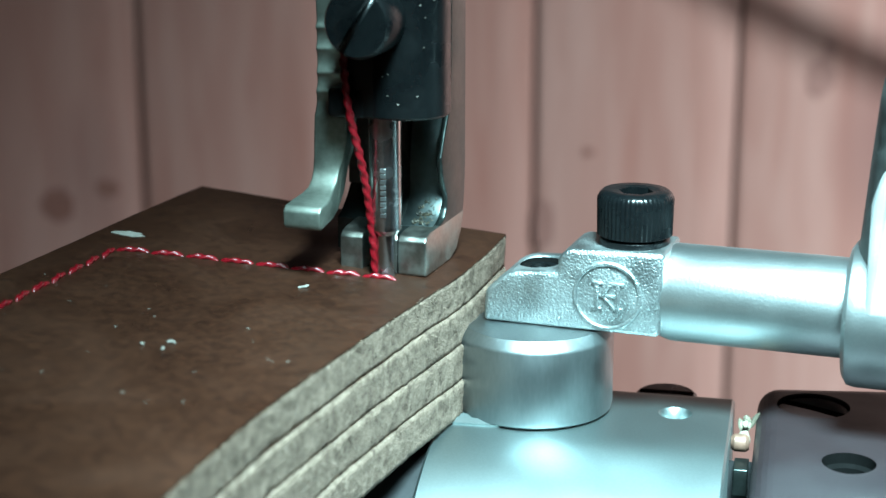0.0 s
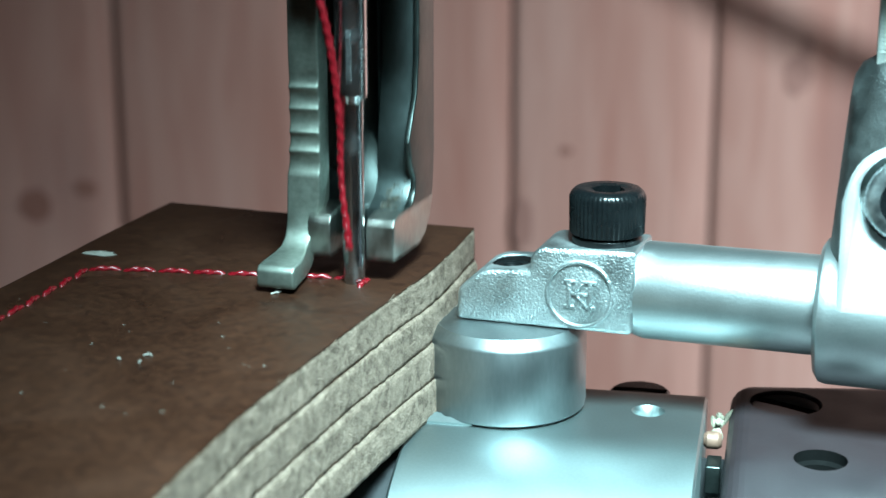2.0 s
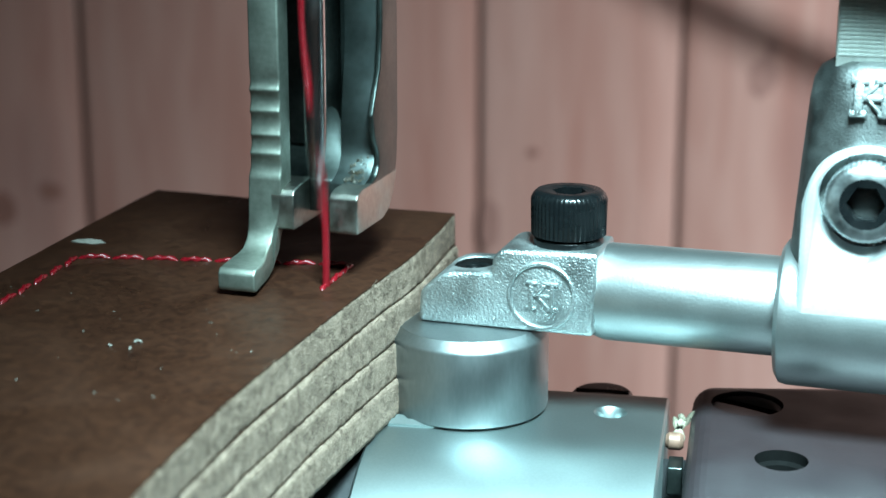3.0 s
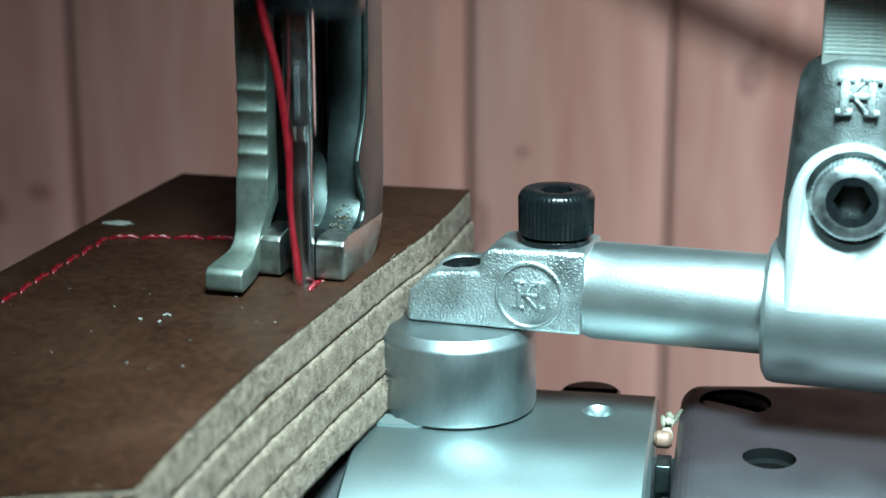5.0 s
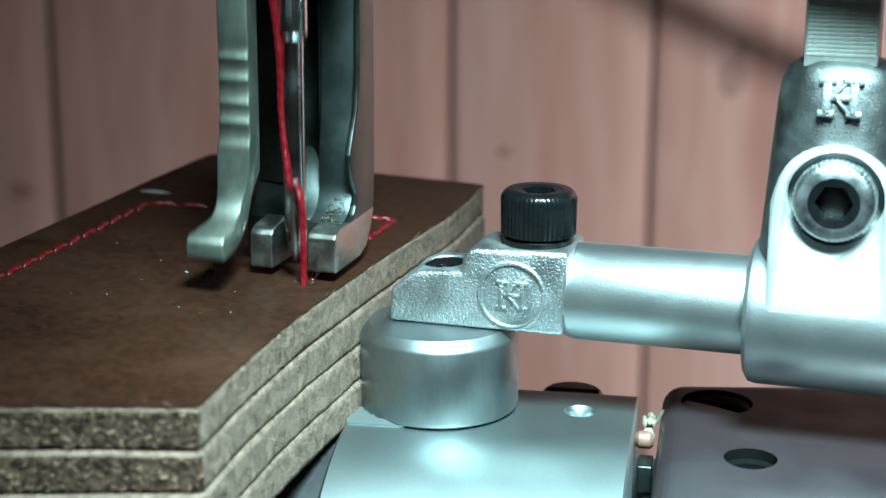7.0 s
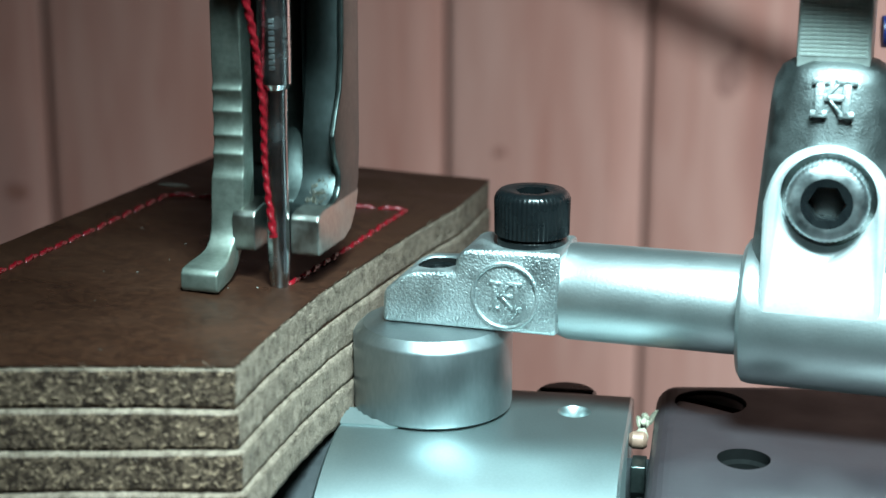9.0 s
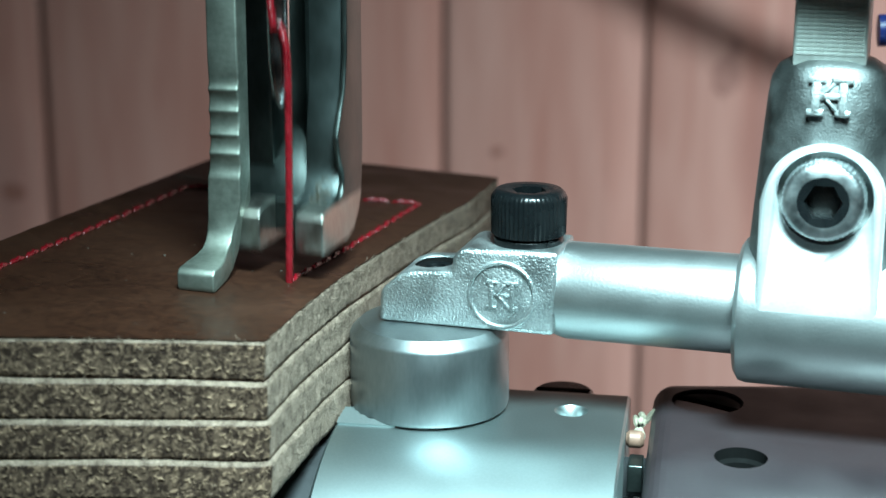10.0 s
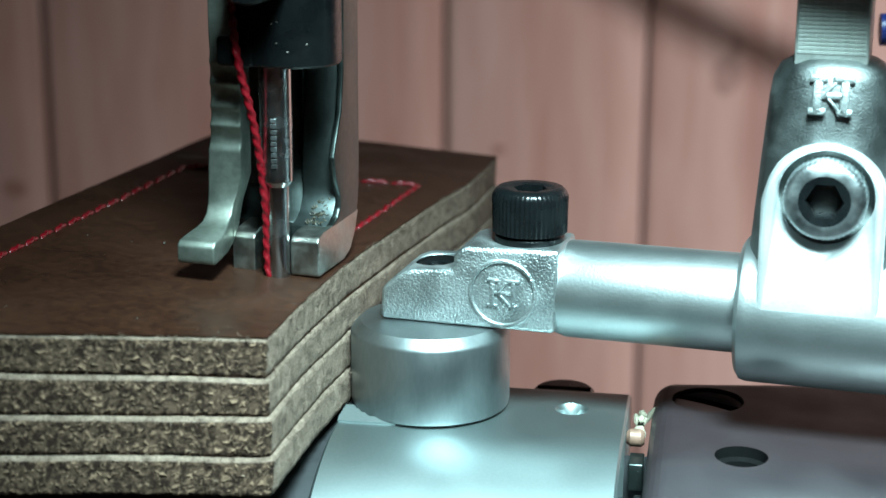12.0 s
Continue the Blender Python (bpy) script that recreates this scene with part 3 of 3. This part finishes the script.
def walking_foot():
    f = thing("inner_foot", "polished steel inner foot with two toes", "presser foot")
    toe = [(0.3, 0.25), (0.55, 0.0), (8.6, 0.0), (10.6, 0.7), (12.2, 2.4), (13.3, 4.8), (2.0, 4.7), (0.8, 4.4), (0.3, 3.9)]
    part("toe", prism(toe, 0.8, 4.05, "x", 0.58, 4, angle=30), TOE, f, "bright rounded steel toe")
    curve = [(8.9, 100), (8.9, 30), (8.7, 21), (8.0, 17), (6.6, 14.4), (5.5, 12.2), (6.2, 9.6), (7.4, 7.6), (7.4, 6.2), (6.6, 5.2), (5.0, 4.7), (3.2, 4.5)]
    part("shank", prism([(3.2, 4.1), (12.4, 3.0), (13.4, 6.0), (13.8, 10.0), (13.8, 100)] + curve, 3.35, 4.03, "x", 0.22, 3, angle=30), FOOT_DARK, f, "polished steel shank with shade in its colour")
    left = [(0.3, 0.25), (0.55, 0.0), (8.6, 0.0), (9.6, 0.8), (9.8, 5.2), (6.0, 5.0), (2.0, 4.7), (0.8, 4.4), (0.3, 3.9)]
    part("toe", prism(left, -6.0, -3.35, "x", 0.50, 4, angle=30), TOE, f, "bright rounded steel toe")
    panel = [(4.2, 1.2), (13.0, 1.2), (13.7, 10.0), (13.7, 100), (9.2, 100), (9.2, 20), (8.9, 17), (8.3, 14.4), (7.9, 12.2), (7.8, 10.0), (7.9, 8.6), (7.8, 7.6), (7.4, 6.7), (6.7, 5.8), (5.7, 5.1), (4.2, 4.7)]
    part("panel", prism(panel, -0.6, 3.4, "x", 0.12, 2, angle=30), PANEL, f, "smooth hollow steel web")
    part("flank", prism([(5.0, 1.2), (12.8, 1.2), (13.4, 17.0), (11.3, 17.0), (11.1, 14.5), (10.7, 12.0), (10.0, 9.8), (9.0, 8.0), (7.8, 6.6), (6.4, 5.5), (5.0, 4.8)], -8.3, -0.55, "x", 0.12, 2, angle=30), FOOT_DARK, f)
    # the web above the toes, with a round channel in which the needle runs
    hollow = [(-2.85 + 2.1 * math.cos(a), 8.6 + 2.1 * math.sin(a)) for a in [math.pi * i / 14 for i in range(15)]]
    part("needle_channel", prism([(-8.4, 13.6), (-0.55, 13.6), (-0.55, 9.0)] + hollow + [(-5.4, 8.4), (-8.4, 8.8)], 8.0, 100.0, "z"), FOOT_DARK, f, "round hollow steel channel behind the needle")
    rng, bm = random.Random(9), bmesh.new()
    for i in range(60):
        y = rng.uniform(4.6, 7.9)
        z = 4.85 + max(0.0, y - 5.2) ** 1.6 * 0.42 + rng.uniform(0, 0.3)
        a = rng.uniform(0, 6)
        x = rng.uniform(0.9, 2.9)
        d = Vector((0.25 * math.cos(a), 0.1, 0.25 * math.sin(a)))
        tube([Vector((x, y - 0.1, z)) - d, Vector((x, y - 0.25, z)), Vector((x, y - 0.1, z)) + d * 0.7], rng.uniform(0.04, 0.09), n=5, step=0.2, bm=bm)
    tagged(part("crumbs", bm, CRUMB, f, "oily leather crumbs"), kind="stuff")
    return f


def needle_bar():
    """Drawn with the bar at the bottom of its stroke."""
    b = thing("needle_bar", "black needle bar with a steel needle and red thread", "needle bar")
    part("holder", revolve([(0, 17.6), (4.6, 17.6), (4.85, 17.85), (4.85, 62), (4.7, 62.2), (4.7, 110), (0, 110)], 64, Matrix.Translation((1.45, 1.4, 0))), BLACK, b)
    rng, bm = random.Random(12), bmesh.new()
    for i in range(34):
        a, z = radians(rng.uniform(200, 330)), rng.uniform(18.6, 36)
        q = Vector((1.45 + 4.87 * math.cos(a), 1.4 + 4.87 * math.sin(a), z))
        tube([q, q + Vector((0.1, -0.03, rng.uniform(-0.12, 0.12))), q + Vector((0.16, 0.0, 0.05))], rng.choice((0.03, 0.04, 0.07)), n=5, step=0.1, bm=bm)
    tagged(part("dust", bm, CHALK, b, "pale dust specks"), kind="stuff")
    part("thread_guide", box(-5.8, -1.6, -3.2, 0.6, 17.5, 20.7, 0.5), BLACK, b, "black thread guide block")
    part("clamp_boss", box(-4.0, 1.0, -3.0, 2.0, 17.55, 36.0, 0.4), BLACK, b)
    screw = part("clamp_screw", revolve([(0, 0), (3.2, 0), (3.65, 0.3), (3.7, 4.4), (3.35, 5.0), (0, 5.1)], 56, Matrix.Translation((-0.4, -3.0, 28.2)) @ Matrix.Rotation(radians(90), 4, "X")), BLACK, b, "black slotted needle clamp screw")
    cut(screw, [slot_cutter()])
    shaft = [(0, -20.0), (0.3, -19.7), (0.85, -18.4), (1.15, -15.5), (1.22, -13.0), (1.25, 1.5), (1.3, 4.4), (1.75, 5.0), (1.75, 20), (0, 20)]
    part("needle", revolve(shaft, 32, Matrix.Translation((-0.45, 0.0, 0))), NEEDLE, b, "polished steel needle")
    bm = bmesh.new()
    for i in range(9):
        z = 6.6 + 0.62 * i
        box(-0.35, 0.25, -1.83, -1.6, z, z + 0.4, bm=bm)
    tagged(part("engraving", bm, SCREW_STEEL, b, "worn row of small engraved marks"), kind="stuff")
    part("upper_thread", tube([(-4.8, -2.2, 46), (-4.4, -2.4, 34), (-4.1, -2.9, 28), (-3.5, -3.6, 22.0), (-3.0, -3.6, 18.0), (-2.0, -2.2, 11), (-1.45, -1.1, 3), (-1.4, -0.8, -4), (-0.4, -1.5, -11.5)], 0.40, 2, 0.21, 2.2, n=18, step=0.2), THREAD, b, "twisted red sewing thread")
    lower = part("lower_thread", tube([(0.1, -1.2, -11.0), (0.95, -1.3, -14), (0.95, -1.2, -22), (0.5, -0.6, -36), (0.0, 0.0, -46)], 0.38, 2, 0.27, 2.2, n=18), THREAD, b, "twisted red sewing thread")
    return b, lower


def slot_cutter():
    bm = box(-5, 5, -9.5, -7.15, -0.42, 0.42)
    bmesh.ops.transform(bm, matrix=Matrix.Translation((-0.4, 0, 28.2)) @ Matrix.Rotation(radians(-58), 4, "Y"), verts=bm.verts)
    return bm


# ---- leather ----
CORNERS = ((-38.0, -39.0), (6.3, -22.0), (6.3, 69.5), (-35.5, 71.5))


def cut_line(y):
    """How far the hand-cut edge wanders from a straight line: drawn in near the middle, full towards the far end."""
    near = [np.interp(y + d, (-24, -10, 0, 10, 20, 30, 40, 50, 60, 69), (0, -1.0, -1.5, -1.7, -1.35, -0.9, -0.1, 0.8, 0.7, 0.0)) for d in (-4, -2, 0, 2, 4)]
    return float(sum(near)) / 5


def sheet_xy(u, v):
    (ax, ay), (bx, by), (cx, cy), (dx, dy) = CORNERS
    x = (1 - v) * ((1 - u) * ax + u * bx) + v * ((1 - u) * dx + u * cx)
    y = (1 - v) * ((1 - u) * ay + u * by) + v * ((1 - u) * dy + u * cy)
    return x + u ** 3 * cut_line(y), y


def wave(x, y):
    """The stack is not quite flat."""
    return 0.25 * noise.noise(Vector((x * 0.045, y * 0.035, 1.7))) + 0.05 * noise.noise(Vector((x * 0.25, y * 0.25, 5.1)))


def ply(x, y, k):
    """How far the joint under layer k wanders up and down."""
    return 0.20 * noise.noise(Vector((x * 0.07, y * 0.07, 9.0 * k)))


def leather_layer(parent, top, thick, grow, seed, label, order):
    """One sheet with a smooth skin and rough cut edges."""
    nu, nv = 46, 92
    ring_uv = [(i / nu, 0.0) for i in range(nu)] + [(1.0, j / nv) for j in range(nv)] + [(1 - i / nu, 1.0) for i in range(nu)] + [(0.0, 1 - j / nv) for j in range(nv)]
    bm = bmesh.new()
    grid = [[None] * (nv + 1) for _ in range(nu + 1)]
    for i in range(nu + 1):
        for j in range(nv + 1):
            x, y = sheet_xy(i / nu, j / nv)
            grid[i][j] = bm.verts.new((x, y, top + wave(x, y)))
    for i in range(nu):
        for j in range(nv):
            bm.faces.new((grid[i][j], grid[i + 1][j], grid[i + 1][j + 1], grid[i][j + 1]))
    skin = set(bm.faces)
    # finer points along the rim
    dense = []
    for (u0, v0), (u1, v1) in zip(ring_uv, ring_uv[1:] + ring_uv[:1]):
        dense += [(u0 + (u1 - u0) * k / 3, v0 + (v1 - v0) * k / 3) for k in range(3)]
    rows = 9
    rings = []
    for k in range(-1, rows + 1):
        s = max(k, 0) / rows
        ring = []
        for u, v in dense:
            x, y = sheet_xy(u, v)
            nx, ny = (0, -1) if v == 0.0 and u < 1 else (1, 0) if u == 1.0 and v < 1 else (0, 1) if v == 1.0 and u > 0 else (-1, 0)
            out = grow + 0.14 * noise.noise(Vector((x * 1.1, y * 1.1, s * 4 + seed))) + 0.13 * noise.noise(Vector((x * 2.9, y * 2.9, s * 11 + seed)))
            out += 0.10 * noise.noise(Vector((x * 0.12, y * 0.12, seed * 3.3)))
            round_off = (0.04 if u == 1.0 else 0.09) * (max(0, 1 - s / 0.16) ** 2 + max(0, (s - 0.86) / 0.14) ** 2)
            if k == 0:
                out = grow - (0.12 if u == 1.0 else 0.2)
            x2, y2 = x + nx * (out - round_off), y + ny * (out - round_off)
            if k == -1:
                x2, y2 = x - nx * 0.4, y - ny * 0.4
            z = top + wave(x, y) - thick * s - (0.03 if k <= 0 else 0)
            z += ((1 - s) * ply(x, y, order) if order else 0) + s * ply(x, y, order + 1)
            ring.append(bm.verts.new((x2, y2, z)))
        rings.append(ring)
    rim = set()
    for k, (a, b) in enumerate(zip(rings, rings[1:])):
        for i in range(len(a)):
            j = (i + 1) % len(a)
            f = bm.faces.new((a[i], b[i], b[j], a[j]))
            u, v = dense[i]
            # right side gets the paler rim tone, its light put into the colour
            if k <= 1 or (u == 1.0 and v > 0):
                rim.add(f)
    bm.faces.new(rings[-1][::-1])
    bmesh.ops.scale(bm, vec=(MM, MM, MM), verts=bm.verts)
    bmesh.ops.recalc_face_normals(bm, faces=[f for f in bm.faces if f not in skin])
    for f in bm.faces:
        f.smooth = True
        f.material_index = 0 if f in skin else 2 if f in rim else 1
    me = bpy.data.meshes.new("leather_layer")
    bm.to_mesh(me)
    bm.free()
    me.materials.append(LEATHER)
    me.materials.append(LEATHER_EDGE)
    me.materials.append(LEATHER_RIM)
    ob = new("leather_layer", me)
    ob.parent = parent
    return tagged(ob, label)


def stitch_mesh(length):
    h = length / 2
    bm = tube([(-h, 0, -0.75), (-h * 0.88, 0, -0.1), (-h * 0.5, 0, 0.10), (0, 0, 0.13), (h * 0.5, 0, 0.10), (h * 0.88, 0, -0.1), (h, 0, -0.75)], 0.31, 2, 0.28, 2.3, n=12, step=0.22,
              taper=lambda s: 0.75 + 0.25 * math.sin(math.pi * s))
    return finish(bm, THREAD, angle=60)


def seam(parent, p, q, count):
    """Stitches from p to q; the list of them is given back."""
    d = Vector((q[0] - p[0], q[1] - p[1]))
    me = stitch_mesh(d.length / count * 0.92)
    rng = random.Random(count)
    made = []
    for i in range(count):
        x, y = p[0] + d.x * (i + 0.5) / count, p[1] + d.y * (i + 0.5) / count
        ob = new("stitch", me)
        ob.parent = parent
        ob.matrix_local = pose(x * MM, y * MM, (wave(x, y) + 0.02) * MM, rng.uniform(-20, 20), 0, math.degrees(math.atan2(d.y, d.x)) + rng.uniform(-5, 5) + 5)
        made.append(ob)
    return made


LEFT_TURN, RIGHT_TURN = (-30.4, 41.0), (1.5, 45.8)


# larger pale flakes on the skin: place and length (mm)
FLAKES = ((-6.8, 38.0, 0.8), (-6.3, 38.4, 0.5), (-10.1, 17.0, 0.5), (-10.4, 14.8, 0.3), (-13.0, 15.5, 0.25))


def leather():
    s = thing("leather_stack", "four thick brown leather layers being sewn with red thread", "leather")
    thick = 4.08
    for k in range(4):
        leather_layer(s, -k * (thick + 0.02), thick, 0.32 * k, 3.1 * k + 0.7, "brown leather with a rough tan cut edge", k)
    seam(s, LEFT_TURN, (-30.6, -27.0), 20)
    seam(s, LEFT_TURN, RIGHT_TURN, 8)
    fresh = seam(s, RIGHT_TURN, (0.2, 0.4), 15)
    bm = bmesh.new()
    rng = random.Random(2)
    pts = [((1.9 + rng.uniform(-0.4, 0.4)) * math.cos(a), (1.0 + rng.uniform(-0.25, 0.25)) * math.sin(a)) for a in [2 * math.pi * i / 14 for i in range(14)]]
    prism([(x - 32.3, y + 47.0) for x, y in pts], wave(-32.3, 47) - 0.3, 0.05 + wave(-32.3, 47), "z", bm=bm)
    part("chalk_mark", bm, CHALK, s, "pale scuffed chalk mark")
    bm = bmesh.new()
    for i in range(30):
        x, y = rng.uniform(-34, 3), rng.uniform(-24, 30) if i % 2 else rng.gauss(18, 6)
        z = wave(x, y) + 0.04
        size = rng.choice((0.04, 0.05, 0.05, 0.08))
        a = rng.uniform(0, 6)
        tube([(x, y, z), (x + size * 2 * math.cos(a), y + size * 2 * math.sin(a), z + size * 0.6), (x + size * 3 * math.cos(a + 0.6), y + size * 3 * math.sin(a + 0.6), z)], size * 0.55, n=5, step=0.15, bm=bm)
    for x, y, size in FLAKES:
        z, a = wave(x, y) + 0.06, rng.uniform(0, 6)
        tube([(x, y, z), (x + size * math.cos(a), y + size * math.sin(a), z + 0.1), (x + size * 1.7 * math.cos(a + 0.5), y + size * 1.7 * math.sin(a + 0.5), z)], 0.12, n=6, step=0.2, bm=bm)
    tagged(part("dust", bm, CHALK, s, "pale dust and lint specks"), kind="stuff")
    # loose fibres that stand out of the cut edges
    bm = bmesh.new()
    for i in range(420):
        u, v = (1.0, rng.random()) if i % 3 else (rng.random(), 0.0)
        x, y = sheet_xy(u, v)
        depth = rng.choice((0.05, 0.05, 4.1, 8.2, 12.3, rng.uniform(0, 16)))
        out = Vector((1, rng.gauss(0, 0.5), rng.gauss(0.1, 0.5))) if u == 1.0 else Vector((rng.gauss(0, 0.5), -1, rng.gauss(0.1, 0.5)))
        p = Vector((x, y, wave(x, y) - depth)) + out * 0.05 + (Vector((0.32 * depth / 4.1, 0, 0)) if u == 1.0 else Vector((0, -0.32 * depth / 4.1, 0)))
        length = rng.uniform(0.15, 0.55)
        bend = Vector((rng.gauss(0, 0.3), rng.gauss(0, 0.3), rng.gauss(0, 0.3)))
        tube([p, p + out * length * 0.5 + bend * 0.1, p + out * length + bend * 0.4], rng.uniform(0.02, 0.05), n=4, step=0.3, bm=bm)
    tagged(part("fibre_fuzz", bm, LEATHER_RIM, s, "pale loose leather fibres"), kind="stuff")
    return s, fresh


# ---- build ----
room()
machine()
guide()
outer = presser_foot()
inner = walking_foot()
bar, lower_thread = needle_bar()
stack, fresh_stitches = leather()

# ---- what moves ----
# seconds at which the needle is highest, from the fourth stitch on
TOPS = [2.93, 3.54, 4.15, 4.78, 5.39, 5.97, 6.55, 7.12, 7.70, 8.28, 8.86, 9.45, 10.03]
TURNS = [(0, 0.5), (1.32, 0.5), (1.5, 0.65), (1.62, 0.82), (1.76, 1.0), (2.0, 1.28), (2.2, 1.52), (2.4, 2.0), (2.5, 2.27), (2.68, 2.5)]
for i, top in enumerate(TOPS):
    TURNS.append((top, 3.0 + i))
    if i < 12:
        TURNS.append(((top + TOPS[i + 1]) / 2, 3.5 + i))
TURNS += [(10.28, 15.42), (12, 15.42)]


def turn(t):
    """Turns of the machine's shaft; whole numbers are the needle's highest point."""
    return float(np.interp(t, [a for a, b in TURNS], [b for a, b in TURNS]))


def needle_lift(p):
    """Height of the needle bar over its lowest point, in millimetres; it dwells high and dips quickly."""
    return float(np.interp(p % 1.0, (0, 0.06, 0.12, 0.19, 0.26, 0.35, 0.42, 0.47, 0.5, 0.53, 0.60, 0.70, 0.85, 0.94, 1.0),
                           (41.4, 39.0, 30.0, 18.0, 15.5, 12.5, 5.4, 1.0, 0, 0.8, 6.0, 13.4, 26.5, 38.0, 41.4)))


def feed(p):
    """Where needle and inner foot stand along the seam, in millimetres."""
    return float(np.interp(p % 1.0, (0, 0.12, 0.25, 0.35, 0.52, 0.70, 0.85, 1.0), (0.8, -0.6, -1.2, -1.2, 0.2, 1.8, 1.8, 0.8)))


def slack(p):
    """How far the falling needle pushes the loose thread down into its hole, in millimetres."""
    return float(np.interp(p % 1.0, (0.06, 0.17, 0.36, 0.43), (0, -17.0, -17.0, 0)))


def outer_lift(p):
    return float(np.interp(p % 1.0, (0.37, 0.43, 0.5, 0.68, 0.80, 0.90), (0, 3.3, 6.6, 6.7, 3.1, 0)))


def inner_lift(p):
    p = (p + 0.5) % 1.0 - 0.5
    return float(np.interp(p, (-0.12, -0.05, 0.03, 0.10, 0.27, 0.36), (0, 2.4, 5.3, 5.3, 2.3, 0)))


# seconds; way along the seam, height (mm); pitch, lean, turn (degrees) of the leather
STACK = [
    (0, -47.53, -0.16, 0.24, 3.09, -0.11),
    (1.3, -47.53, -0.16, 0.24, 3.09, -0.11),
    (1.5, -46.83, -0.33, 0.45, 2.55, 0.12),
    (2.0, -45.83, -0.86, 1.12, -0.5, 0.9),
    (2.5, -43.17, -0.75, 1.34, -1.09, 0.81),
    (3.0, -40.0, -0.7, 2.1, -0.6, 0.5),
    (5.0, -31.45, -0.42, 2.75, -1.56, -0.36),
    (5.5, -28.09, -0.41, 1.77, -0.75, -0.35),
    (6.0, -24.63, -0.72, 0.78, 0.62, -0.28),
    (6.5, -20.36, -0.94, 0.49, 1.19, -0.31),
    (7.0, -15.8, -1.15, 0.2, 1.56, -0.24),
    (9.0, -6.76, -1.0, -1.12, 1.35, 0.44),
    (9.5, -2.7, -0.96, -2.08, 2.05, 0.38),
    (10.0, 1.05, -1.05, -2.07, 2.02, 0.69),
    (10.4, 0.97, -0.26, -0.32, 2.74, 1.02),
    (12, 0.97, -0.26, -0.32, 2.74, 1.02),
]


def fed(t):
    p = turn(t)
    n = math.floor(p)
    return n + smooth((p - n - 0.35) / 0.35)


def stack_pose(t):
    ts = [r[0] for r in STACK]
    z, tilt, lean, yaw = [float(np.interp(t, ts, [r[k] for r in STACK])) for k in (2, 3, 4, 5)]
    # the way goes stitch by stitch between the rows
    y = float(np.interp(fed(t) + 0.02 * t, [fed(a) + 0.02 * a for a in ts], [r[1] for r in STACK]))
    return pose(0, 0, z * MM, tilt, 0, 0) @ pose(0, y * MM, 0, 0, lean, yaw)


def motions():
    times = sorted({round(0.05 * i, 3) for i in range(24, 211)} | {0.0, 12.0})
    walk(bar, [(t, pose(0, feed(turn(t)) * MM, needle_lift(turn(t)) * MM)) for t in times])
    walk(lower_thread, [(t, pose(0, 0, slack(turn(t)) * MM)) for t in times])
    walk(outer, [(t, pose(0, 0, (outer_lift(turn(t)) - 0.5) * MM)) for t in times])
    walk(inner, [(t, pose(0, feed(turn(t)) * MM, (inner_lift(turn(t)) - 0.3) * MM)) for t in times])
    walk(stack, [(t, stack_pose(t)) for t in times])
    # each new stitch is drawn up out of the leather as the needle leaves it
    for i, ob in enumerate(fresh_stitches):
        m = ob.matrix_basis.copy()
        low = Matrix.Translation((0, 0, -0.0022)) @ m
        when = float(np.interp(i + 0.95, [b for a, b in TURNS], [a for a, b in TURNS]))
        rows = [(0, low), (max(0.5, when - 0.1), low), (when, m), (12, m)]
        walk(ob, rows)


motions()
